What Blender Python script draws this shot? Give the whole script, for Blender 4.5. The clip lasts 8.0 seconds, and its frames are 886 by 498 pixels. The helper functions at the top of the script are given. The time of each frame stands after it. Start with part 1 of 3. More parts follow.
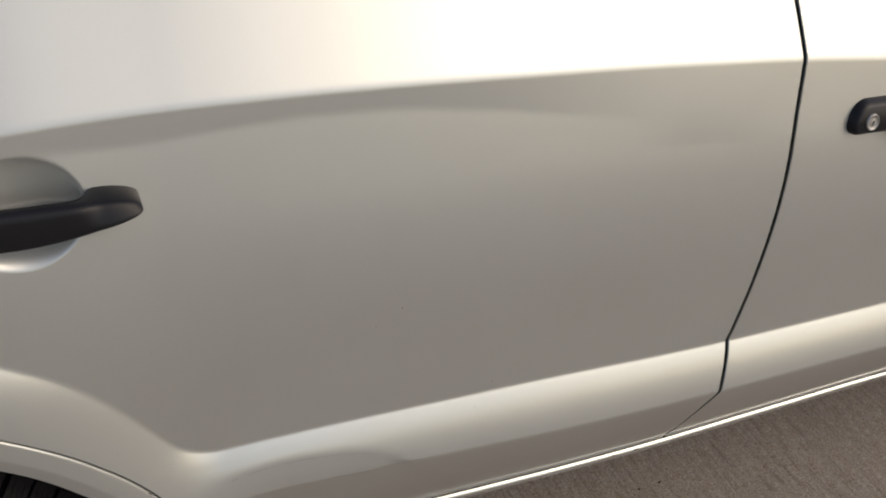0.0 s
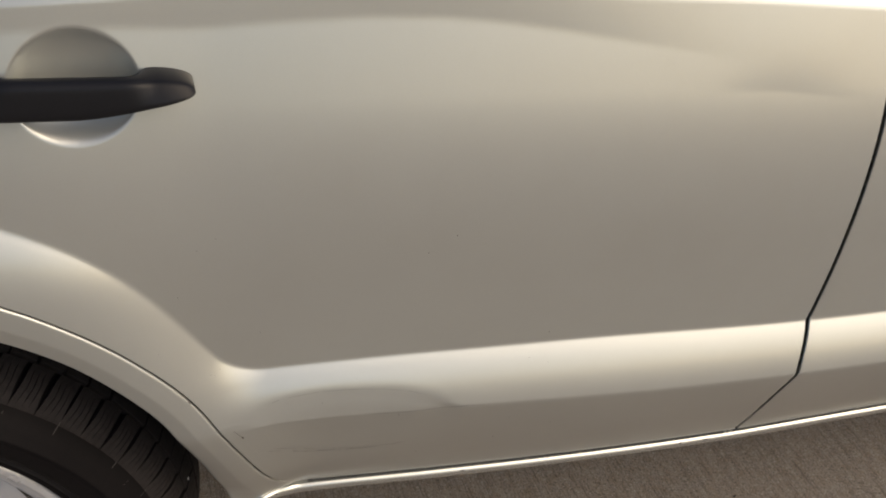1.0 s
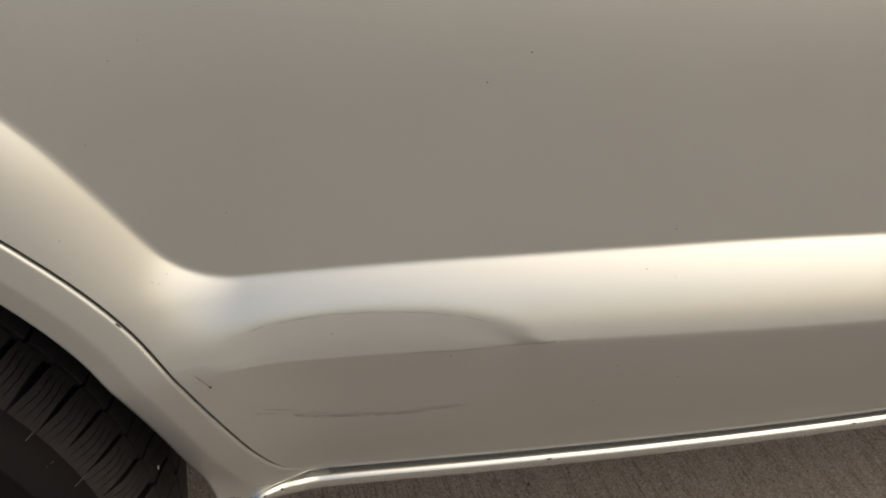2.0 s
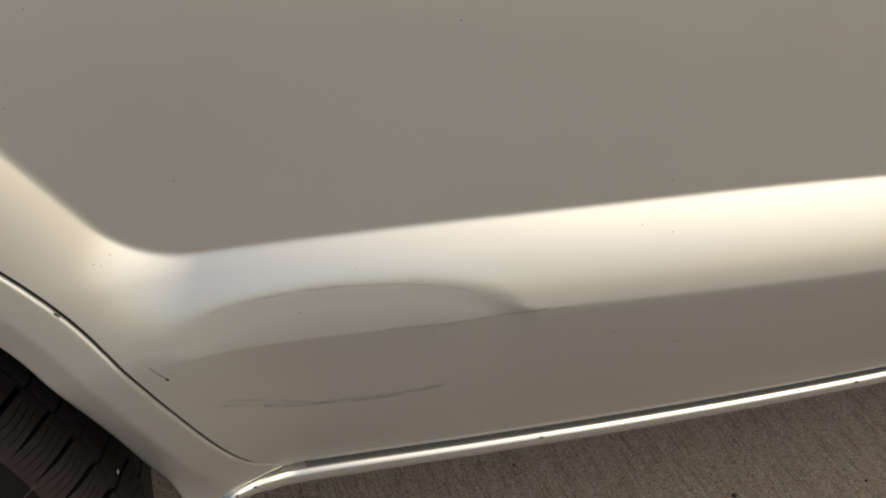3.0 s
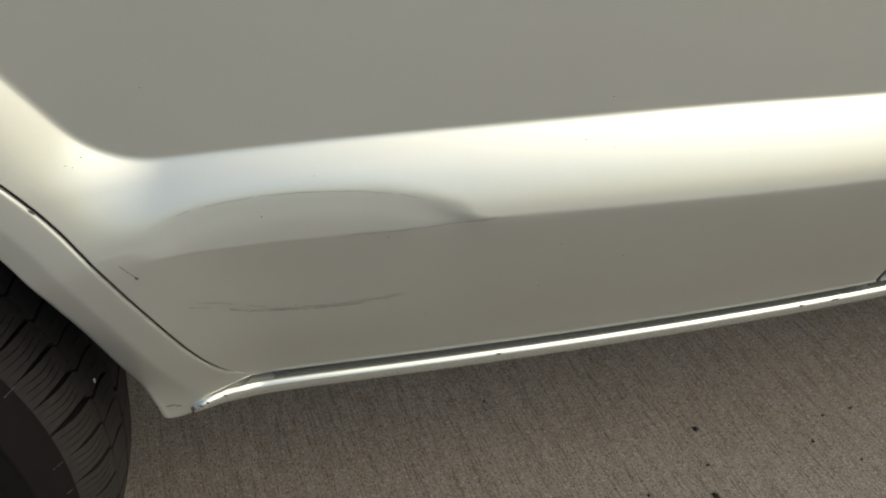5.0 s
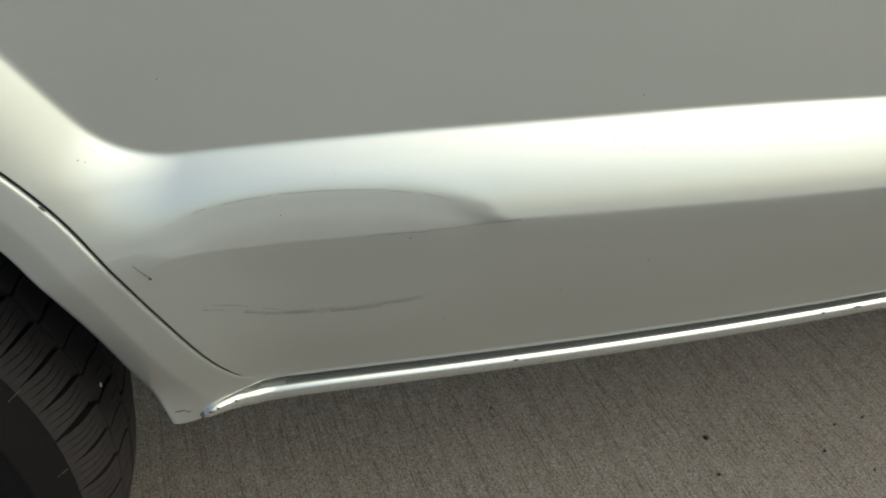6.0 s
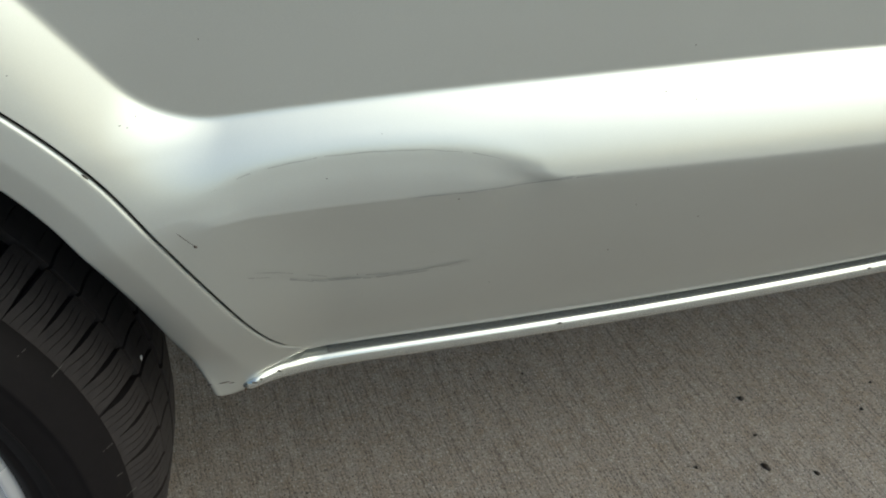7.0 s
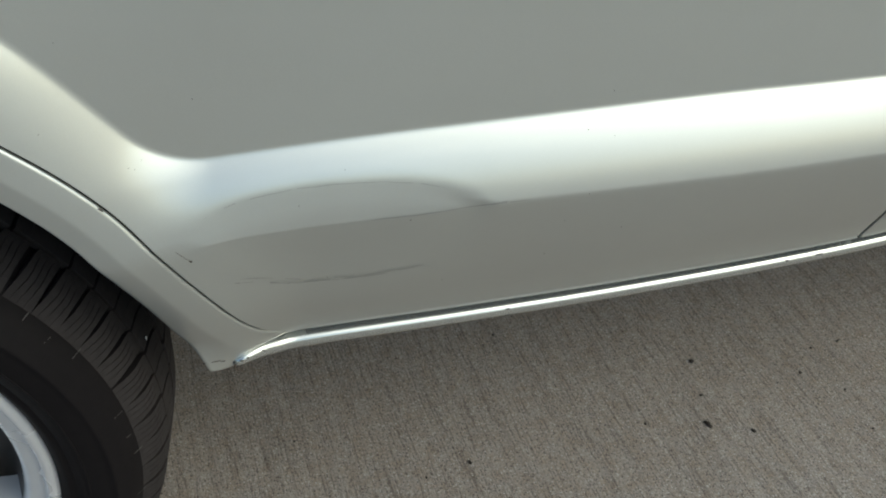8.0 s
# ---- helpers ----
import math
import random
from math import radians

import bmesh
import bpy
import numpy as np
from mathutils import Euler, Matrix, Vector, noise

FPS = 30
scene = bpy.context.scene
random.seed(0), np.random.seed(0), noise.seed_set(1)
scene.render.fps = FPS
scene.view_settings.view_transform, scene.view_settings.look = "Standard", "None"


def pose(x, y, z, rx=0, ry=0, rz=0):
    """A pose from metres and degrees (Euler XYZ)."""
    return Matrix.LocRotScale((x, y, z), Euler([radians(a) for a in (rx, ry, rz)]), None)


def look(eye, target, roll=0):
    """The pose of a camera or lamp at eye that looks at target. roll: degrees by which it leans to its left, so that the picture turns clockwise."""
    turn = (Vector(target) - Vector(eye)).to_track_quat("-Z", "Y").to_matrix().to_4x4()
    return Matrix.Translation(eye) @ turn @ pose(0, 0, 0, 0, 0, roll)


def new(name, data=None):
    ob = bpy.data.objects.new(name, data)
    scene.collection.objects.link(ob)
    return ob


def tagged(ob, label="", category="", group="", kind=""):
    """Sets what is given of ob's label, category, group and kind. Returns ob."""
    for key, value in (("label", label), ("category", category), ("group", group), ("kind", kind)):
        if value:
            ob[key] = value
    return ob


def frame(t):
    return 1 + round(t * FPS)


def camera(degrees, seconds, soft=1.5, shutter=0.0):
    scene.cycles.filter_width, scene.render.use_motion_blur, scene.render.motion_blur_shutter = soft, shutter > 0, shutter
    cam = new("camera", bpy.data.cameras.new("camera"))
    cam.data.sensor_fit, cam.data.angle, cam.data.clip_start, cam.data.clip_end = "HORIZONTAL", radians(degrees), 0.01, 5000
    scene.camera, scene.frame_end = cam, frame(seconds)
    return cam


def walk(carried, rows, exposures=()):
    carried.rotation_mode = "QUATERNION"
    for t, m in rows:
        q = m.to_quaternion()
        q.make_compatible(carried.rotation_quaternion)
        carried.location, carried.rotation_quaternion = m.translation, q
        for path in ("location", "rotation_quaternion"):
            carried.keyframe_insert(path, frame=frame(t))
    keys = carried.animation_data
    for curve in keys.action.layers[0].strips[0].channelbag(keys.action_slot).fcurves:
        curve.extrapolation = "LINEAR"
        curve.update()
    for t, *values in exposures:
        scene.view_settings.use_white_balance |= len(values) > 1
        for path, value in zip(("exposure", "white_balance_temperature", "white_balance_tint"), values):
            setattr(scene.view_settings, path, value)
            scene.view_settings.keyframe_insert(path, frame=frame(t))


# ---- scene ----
cam = camera(48.71, 8.0, soft=1.9)
PATH = [
    (0.0, look((-0.3328, -0.5430, 1.1166), (0.0694, 0.1459, 0.5400), 9.26)),
    (0.5, look((-0.3301, -0.5899, 1.1035), (0.0597, 0.1335, 0.5243), 7.92)),
    (0.7, look((-0.3223, -0.5997, 1.0786), (0.0509, 0.1380, 0.5160), 8.26)),
    (1.0, look((-0.3050, -0.5860, 1.0400), (0.0162, 0.1780, 0.4720), 8.85)),
    (1.2, look((-0.2824, -0.5455, 0.9598), (0.0137, 0.2303, 0.4026), 8.45)),
    (1.5, look((-0.2591, -0.4965, 0.8946), (0.0189, 0.2864, 0.3380), 6.44)),
    (1.7, look((-0.2440, -0.4723, 0.8496), (0.0169, 0.3315, 0.3149), 5.19)),
    (2.8, look((-0.2084, -0.4040, 0.7780), (0.0550, 0.3992, 0.2437), 2.20)),
    (3.0, look((-0.2202, -0.4064, 0.7723), (0.0620, 0.3836, 0.2280), 2.65)),
    (3.5, look((-0.2229, -0.4169, 0.7620), (0.0509, 0.3530, 0.1855), 3.05)),
    (4.0, look((-0.2175, -0.4340, 0.7622), (0.0671, 0.3317, 0.1854), 3.56)),
    (4.5, look((-0.2123, -0.4529, 0.7640), (0.0749, 0.3166, 0.1936), 2.14)),
    (4.7, look((-0.2137, -0.4539, 0.7651), (0.0741, 0.3152, 0.1944), 2.49)),
    (5.8, look((-0.2246, -0.4367, 0.7609), (0.0696, 0.3324, 0.1935), 4.08)),
    (6.0, look((-0.2259, -0.4338, 0.7527), (0.0704, 0.3363, 0.1878), 3.86)),
    (6.5, look((-0.2327, -0.4217, 0.7442), (0.0598, 0.3419, 0.1685), 2.18)),
    (7.0, look((-0.2405, -0.4194, 0.7409), (0.0414, 0.3368, 0.1503), 2.08)),
    (7.5, look((-0.2412, -0.4558, 0.8106), (0.0332, 0.2823, 0.1943), 3.52)),
    (8.0, look((-0.2328, -0.4723, 0.8335), (0.0347, 0.2437, 0.1886), 3.06)),
]

EXPOSURES = [
    (0.0, -0.19, 6690, 11),
    (1.0, -0.16, 7090, 11),
    (1.6, -0.15, 7090, 11),
    (3.0, -0.21, 7070, 11),
    (3.5, -0.19, 7050, 11),
    (4.5, -0.02, 6810, 5),
    (6.5, 0.05, 6080, -3),
    (7.0, 0.14, 6000, -3),
    (8.0, 0.10, 5920, -3),
]
walk(cam, PATH, EXPOSURES)

# ---- daylight: bright hazy sky with a veiled sun, high over the front of the car ----
world = bpy.data.worlds.new("sky")
scene.world = world
world.use_nodes = True
wn = world.node_tree
wn.nodes.clear()
sky = wn.nodes.new("ShaderNodeTexSky")
sky.sky_type = "NISHITA"
sky.sun_disc = False
sky.sun_elevation = radians(40)
sky.sun_rotation = radians(130)
sky.air_density = 1.0
sky.dust_density = 3.2
background = wn.nodes.new("ShaderNodeBackground")
background.inputs["Strength"].default_value = 0.15
world_out = wn.nodes.new("ShaderNodeOutputWorld")
wn.links.new(sky.outputs[0], background.inputs["Color"])
wn.links.new(background.outputs[0], world_out.inputs["Surface"])

sun_data = bpy.data.lights.new("sun", "SUN")
sun_data.energy = 0.4
sun_data.angle = radians(60)
sun_data.color = (1.0, 0.89, 0.72)
sun = new("sun", sun_data)
sun.matrix_world = look((3.6, -3.3, 4.2), (0, 0, 0))


# ---- materials ----
def material(name):
    m = bpy.data.materials.new(name)
    m.use_nodes = True
    nt = m.node_tree
    return m, nt, nt.nodes["Principled BSDF"]


def node(nt, kind, **values):
    n = nt.nodes.new(kind)
    for key, value in values.items():
        n.inputs[key].default_value = value
    return n


def coords(nt, scale=(1, 1, 1), turn=(0, 0, 0)):
    tc = nt.nodes.new("ShaderNodeTexCoord")
    mp = nt.nodes.new("ShaderNodeMapping")
    mp.inputs["Scale"].default_value = scale
    mp.inputs["Rotation"].default_value = turn
    nt.links.new(tc.outputs["Object"], mp.inputs["Vector"])
    return mp.outputs["Vector"]


def noise_tex(nt, vec, scale, detail=4.0, rough=0.55):
    n = node(nt, "ShaderNodeTexNoise", Scale=scale, Detail=detail, Roughness=rough)
    nt.links.new(vec, n.inputs["Vector"])
    return n.outputs["Fac"]


def ramp(nt, fac, stops):
    r = nt.nodes.new("ShaderNodeValToRGB")
    e = r.color_ramp.elements
    while len(e) < len(stops):
        e.new(0.5)
    for el, (pos, col) in zip(e, stops):
        el.position = pos
        el.color = (*col, 1) if len(col) == 3 else col
    nt.links.new(fac, r.inputs["Fac"])
    return r.outputs["Color"]


def mix(nt, a, b, fac, how="MIX"):
    m = nt.nodes.new("ShaderNodeMix")
    m.data_type, m.blend_type = "RGBA", how
    if isinstance(fac, float):
        m.inputs[0].default_value = fac
    else:
        nt.links.new(fac, m.inputs[0])
    for socket, v in ((m.inputs[6], a), (m.inputs[7], b)):
        if isinstance(v, tuple):
            socket.default_value = (*v, 1)
        else:
            nt.links.new(v, socket)
    return m.outputs[2]


def bump(nt, bsdf, fac, strength, distance):
    b = node(nt, "ShaderNodeBump", Strength=strength, Distance=distance)
    nt.links.new(fac, b.inputs["Height"])
    nt.links.new(b.outputs["Normal"], bsdf.inputs["Normal"])
    return b


def map_range(nt, fac, lo, hi, a=0.0, b=1.0):
    n = node(nt, "ShaderNodeMapRange")
    for i, v in zip((1, 2, 3, 4), (a, b, lo, hi)):
        n.inputs[i].default_value = v
    nt.links.new(fac, n.inputs[0])
    return n.outputs[0]


def make_paint(name, low, high, metal):
    m, nt, p = material(name)
    v = coords(nt)
    flakes = noise_tex(nt, v, 2600, 1.0)
    dust = noise_tex(nt, v, 9, 6.0, 0.62)
    film = noise_tex(nt, v, 140, 3.0)
    base = mix(nt, (0.545, 0.560, 0.524), (0.612, 0.628, 0.590), flakes)
    dirty = ramp(nt, dust, [(0.42, (0, 0, 0)), (0.75, (0.10, 0.10, 0.10))])
    col = mix(nt, base, (0.41, 0.38, 0.32), dirty)
    nt.links.new(col, p.inputs["Base Color"])
    p.inputs["Metallic"].default_value = metal
    nt.links.new(map_range(nt, film, low, high), p.inputs["Roughness"])
    p.inputs["Coat Weight"].default_value = 0.7
    nt.links.new(map_range(nt, dust, 0.03, 0.09), p.inputs["Coat Roughness"])
    bump(nt, p, film, 0.02, 0.0004)
    return m


def make_plain(name, col, rough, metal=0.0, vary=0.25, grain=80.0, relief=0.0, coat=0.0, gloss=0.5):
    m, nt, p = material(name)
    v = coords(nt)
    n = noise_tex(nt, v, grain, 5.0)
    big = noise_tex(nt, v, grain / 12, 4.0)
    dark = tuple(c * (1 - vary) for c in col)
    lite = tuple(min(1, c * (1 + vary)) for c in col)
    c1 = mix(nt, dark, lite, n)
    c2 = mix(nt, c1, dark, map_range(nt, big, 0.0, 0.5, 0.4, 0.8))
    nt.links.new(c2, p.inputs["Base Color"])
    nt.links.new(map_range(nt, big, max(0.02, rough - 0.08), min(1, rough + 0.08)), p.inputs["Roughness"])
    p.inputs["Metallic"].default_value = metal
    p.inputs["Coat Weight"].default_value = coat
    p.inputs["Specular IOR Level"].default_value = gloss
    if relief:
        bump(nt, p, n, 0.5, relief)
    return m


def grains(nt, vec, scale):
    """Scattered grains on a flat sheet: distance to each one's middle, and a random number for each."""
    g = node(nt, "ShaderNodeTexVoronoi", Scale=scale)
    g.voronoi_dimensions = "2D"
    nt.links.new(vec, g.inputs["Vector"])
    sep = nt.nodes.new("ShaderNodeSeparateColor")
    nt.links.new(g.outputs["Color"], sep.inputs[0])
    return g.outputs["Distance"], sep.outputs[0]


def make_concrete():
    m, nt, p = material("broomed_concrete")
    turn = (0, 0, radians(5))
    v = coords(nt)
    streak = noise_tex(nt, coords(nt, (420, 15, 1), turn), 1.0, 3.0, 0.6)
    pits = noise_tex(nt, coords(nt, (620, 170, 1), turn), 1.0, 2.0, 0.6)
    sand = noise_tex(nt, v, 360, 3.0, 0.75)
    mottle = noise_tex(nt, v, 60, 5.0, 0.6)
    patch = noise_tex(nt, v, 4.5, 5.0, 0.55)
    broom = noise_tex(nt, coords(nt, (95, 5, 1), turn), 1.0, 2.0, 0.5)
    grit, grit_pick = grains(nt, v, 400.0)
    col = ramp(nt, patch, [(0.3, (0.482, 0.427, 0.364)), (0.7, (0.537, 0.487, 0.426))])
    col = mix(nt, col, ramp(nt, sand, [(0.36, (0.58, 0.56, 0.55)), (0.62, (1.04, 1.03, 1.02))]), 1.0, "MULTIPLY")
    col = mix(nt, col, ramp(nt, streak, [(0.37, (0.58, 0.57, 0.56)), (0.46, (1.0, 1.0, 1.0))]), 1.0, "MULTIPLY")
    col = mix(nt, col, ramp(nt, mottle, [(0.34, (0.88, 0.82, 0.74)), (0.62, (1.0, 1.0, 1.01))]), 1.0, "MULTIPLY")
    col = mix(nt, col, ramp(nt, broom, [(0.38, (0.86, 0.86, 0.86)), (0.56, (1.0, 1.0, 1.0))]), 1.0, "MULTIPLY")
    grain = ramp(nt, grit_pick, [(0.0, (0.10, 0.09, 0.085)), (0.10, (0.27, 0.245, 0.22)), (0.70, (0.31, 0.28, 0.25)), (0.82, (0.36, 0.27, 0.20)), (0.92, (0.44, 0.40, 0.36)), (1.0, (0.62, 0.59, 0.55))])
    stone = ramp(nt, grit, [(0.24, (0.55, 0.55, 0.55)), (0.46, (0, 0, 0))])
    col = mix(nt, col, grain, stone)
    hole = ramp(nt, pits, [(0.345, (1, 1, 1)), (0.40, (0, 0, 0))])
    col = mix(nt, col, (0.075, 0.062, 0.052), mix(nt, hole, (0.8, 0.8, 0.8), 1.0, "MULTIPLY"))
    fleck, fleck_pick = grains(nt, v, 300.0)
    spot = ramp(nt, fleck, [(0.17, (1, 1, 1)), (0.27, (0, 0, 0))])
    dark_pick = ramp(nt, fleck_pick, [(0.80, (0, 0, 0)), (0.82, (0.85, 0.85, 0.85))])
    pale_pick = ramp(nt, fleck_pick, [(0.08, (0.85, 0.85, 0.85)), (0.10, (0, 0, 0))])
    col = mix(nt, col, (0.055, 0.045, 0.040), mix(nt, spot, dark_pick, 1.0, "MULTIPLY"))
    col = mix(nt, col, (0.66, 0.62, 0.56), mix(nt, spot, pale_pick, 1.0, "MULTIPLY"))
    nt.links.new(col, p.inputs["Base Color"])
    p.inputs["Roughness"].default_value = 0.75
    h = mix(nt, streak, sand, 0.6)
    h = mix(nt, h, pits, 0.35)
    bump(nt, p, h, 1.0, 0.0028)
    return m


PAINT = make_paint("silver_paint", 0.30, 0.36, 0.62)
GLOSS_PAINT = make_paint("polished_silver_paint", 0.13, 0.18, 0.76)
CONCRETE = make_concrete()
BLACK_PLASTIC = make_plain("black_plastic", (0.010, 0.010, 0.012), 0.34, relief=0.00005, grain=600, gloss=0.28)
RUBBER = make_plain("tyre_rubber", (0.0088, 0.0076, 0.0080), 0.60, gloss=0.10, relief=0.0002, grain=260)
TREAD = make_plain("dusty_tread", (0.030, 0.026, 0.025), 0.80, gloss=0.22, vary=0.45, relief=0.0003, grain=200)
RUBBED = make_plain("rubbed_rubber", (0.075, 0.068, 0.062), 0.8, vary=0.5, grain=300)
GAP_SEAL = make_plain("gap_seal", (0.005, 0.005, 0.005), 0.8)
# arch liner; also on the rim barrels, where the dark colour replaces shade
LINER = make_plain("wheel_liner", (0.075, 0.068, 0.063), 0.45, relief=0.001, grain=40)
UNDERSEAL = make_plain("dusty_underseal", (0.09, 0.085, 0.08), 0.8, relief=0.001, grain=40)
ALLOY = make_plain("alloy", (0.74, 0.75, 0.76), 0.26, 0.5, vary=0.06)
STEEL = make_plain("lock_metal", (0.36, 0.35, 0.33), 0.32, 0.55, vary=0.1)
SCUFF = make_plain("scuff", (0.36, 0.36, 0.345), 0.50, 0.3, vary=0.2, grain=300)
CHIP = make_plain("chipped_paint", (0.10, 0.085, 0.07), 0.8, vary=0.5, grain=400)
RUST = make_plain("rust", (0.16, 0.10, 0.055), 0.85, vary=0.5, grain=400)
DEBRIS = make_plain("dry_debris", (0.035, 0.024, 0.016), 0.45, vary=0.5, grain=300, relief=0.001)
WHITE_FLECK = make_plain("white_fleck", (0.72, 0.70, 0.66), 0.6)


def make_glass():
    m, nt, p = material("tinted_glass")
    v = coords(nt)
    nt.links.new(map_range(nt, noise_tex(nt, v, 6), 0.02, 0.06), p.inputs["Roughness"])
    p.inputs["Base Color"].default_value = (0.02, 0.024, 0.024, 1)
    p.inputs["Coat Weight"].default_value = 1.0
    return m


GLASS = make_glass()


# ---- building helpers ----
def part(name, bm, mat, parent, label="", smooth=True):
    me = bpy.data.meshes.new(name)
    bm.normal_update()
    bm.to_mesh(me)
    bm.free()
    me.materials.append(mat)
    if smooth:
        me.polygons.foreach_set("use_smooth", [True] * len(me.polygons))
    ob = new(name, me)
    if parent is not None:
        ob.parent = parent
    if label:
        tagged(ob, label)
    return ob


def add_grid(bm, pts, close_u=False):
    """pts: rows of equal length of 3D points."""
    vs = [[bm.verts.new(p) for p in row] for row in pts]
    nu = len(vs[0])
    for a, b in zip(vs, vs[1:]):
        for i in range(nu if close_u else nu - 1):
            j = (i + 1) % nu
            bm.faces.new((a[i], a[j], b[j], b[i]))
    return vs


def add_box(bm, lo, hi, bevel=0.0):
    c = [(a + b) / 2 for a, b in zip(lo, hi)]
    s = [b - a for a, b in zip(lo, hi)]
    r = bmesh.ops.create_cube(bm, size=1.0, matrix=Matrix.Translation(c) @ Matrix.Diagonal((*s, 1)))
    if bevel:
        edges = list({e for v in r["verts"] for e in v.link_edges})
        bmesh.ops.bevel(bm, geom=edges, offset=bevel, segments=2, affect="EDGES", profile=0.6)


def lathe(bm, profile, centre, n=96, a0=0.0, a1=360.0):
    """Turns (radius, y) pairs about the axle through centre."""
    full = abs(a1 - a0) >= 359.9
    count = n if full else n + 1
    rows = []
    for r, y in profile:
        row = []
        for i in range(count):
            a = radians(a0 + (a1 - a0) * i / n)
            row.append((centre[0] + r * math.cos(a), y, centre[2] + r * math.sin(a)))
        rows.append(row)
    return add_grid(bm, rows, close_u=full)


def lerp_table(x, table):
    xs, ys = zip(*table)
    return float(np.interp(x, xs, ys))


def smooth_table(x, table, reach):
    return sum(lerp_table(x + reach * k / 3, table) for k in range(-3, 4)) / 7


def sampled(f, lo, hi, n=4000):
    """f drawn up once as a table, for quick reading."""
    step = (hi - lo) / n
    ys = [f(lo + step * i) for i in range(n + 1)]

    def read(x):
        q = min(max((x - lo) / step, 0.0), n - 1e-6)
        i = int(q)
        return ys[i] + (ys[i + 1] - ys[i]) * (q - i)

    return read


def smooth01(x):
    x = min(1.0, max(0.0, x))
    return x * x * (3 - 2 * x)


def soft_max(a, b, k):
    h = max(k - abs(a - b), 0.0) / k
    return max(a, b) + h * h * k * 0.25


# ---- the car's side: one surface y(x, z), from which all panels are cut ----
WHEEL_X, WHEEL_Y, WHEEL_R = -0.531, -0.0186, 0.296
GAP = 0.0048
BELT = 0.93

# the flare below the crease: its lean from the vertical, by distance from the crease
_s = np.arange(-0.02, 0.2, 0.0002)
_rises = [np.cumsum(np.tan(np.radians(np.interp(_s, [-0.0016, 0.0018, 0.012, 0.024, 0.036, 0.046, 0.075, 0.12], lean)))) * 0.0002
          for lean in ([0, 37, 31, 24, 17, 12, 4, 0], [0, 35, 31, 26, 21, 16, 4, 0])]


_depth = [sampled(lambda s, r=r: float(np.interp(s, _s, r)), -0.03, 0.2, 3000) for r in _rises]


def rise(x, s):
    """Depth of the flare; it differs a little between the wheel arch and the straight."""
    b = smooth01((x + 0.26) / 0.40)
    return _depth[0](s) * (1 - b) + _depth[1](s) * b


def crease_z(x):
    return smooth_table(x, [(-0.60, 0.5372), (-0.13, 0.5370), (0.0, 0.5328), (0.1, 0.5298), (0.2, 0.5240), (0.3, 0.5206), (0.45, 0.5204), (2.9, 0.5204)], 0.045)


def edge_z(x):
    return smooth_table(x, [(-0.60, 0.4905), (-0.26, 0.4905), (-0.24, 0.4925), (-0.22, 0.4955), (-0.19, 0.4970), (-0.10, 0.4943), (-0.04, 0.4907), (0.03, 0.4864), (0.10, 0.4822), (0.16, 0.4790), (0.23, 0.4764), (0.30, 0.4748), (0.50, 0.4748), (2.9, 0.4748)], 0.03)


def dent_top(x):
    """Height of the dent's upper edge."""
    return smooth_table(x, [(-0.262, 0.4905), (-0.250, 0.4935), (-0.240, 0.4978), (-0.232, 0.5020), (-0.222, 0.5068), (-0.210, 0.5118), (-0.200, 0.5156), (-0.184, 0.5177), (-0.165, 0.5184),
                            (-0.148, 0.5182), (-0.120, 0.5156), (-0.105, 0.5138), (-0.087, 0.5094), (-0.071, 0.5035), (-0.057, 0.4955), (-0.045, 0.4895)], 0.008)


def dent(x):
    """How far the dent eats up into the flare."""
    return max(0.0, dent_top(x) - edge_z(x)) if -0.262 < x < -0.045 else 0.0


def bottom_z(x):
    return smooth_table(x, [(-1.3, 0.36), (-0.165, 0.3592), (-0.14, 0.3580), (-0.10, 0.3548), (-0.05, 0.3508), (0.0, 0.3475), (0.05, 0.3443), (0.10, 0.3418), (0.15, 0.3396), (0.20, 0.3380), (0.25, 0.3368),
                            (0.31, 0.3362), (0.42, 0.3385), (0.60, 0.3420), (2.6, 0.344)], 0.022)


def shoulder_z(x):
    return 0.8135 + 0.004 * (1 - smooth01((x + 0.32) / 0.45)) - 0.082 * (min(x, 0.8) + 0.03) ** 2


def wave_z(x):
    return smooth_table(x, [(-0.45, 0.791), (-0.293, 0.7936), (-0.246, 0.7920), (-0.200, 0.7957), (-0.140, 0.7990), (-0.085, 0.7985), (-0.050, 0.7960), (0.0, 0.7900), (0.093, 0.7766), (0.14, 0.770), (0.5, 0.766)], 0.010)


crease_z, edge_z, dent, bottom_z, wave_z = (sampled(f, -1.5, 3.0, 9000) for f in (crease_z, edge_z, dent, bottom_z, wave_z))
fold_z = sampled(lambda x: smooth_table(x, [(-0.26, 0.4890), (-0.245, 0.4912), (-0.23, 0.4935), (-0.20, 0.4945), (-0.17, 0.4930), (-0.145, 0.4919), (-0.106, 0.4902), (-0.07, 0.4892), (-0.05, 0.4898), (-0.03, 0.4896)], 0.012), -0.3, 0.1, 800)


def front_arch(x, z):
    return 0.40 - math.hypot(x - 2.08, z - WHEEL_R)


def skin_y(z):
    """The bare door skin, slightly barrelled."""
    h = max(0.0, z - 0.625)
    return -0.0415 + (1.05 * h * h if h < 0.125 else 0.01641 + 0.2625 * (h - 0.125)) + 0.10 * min(0.0, z - 0.62) ** 2


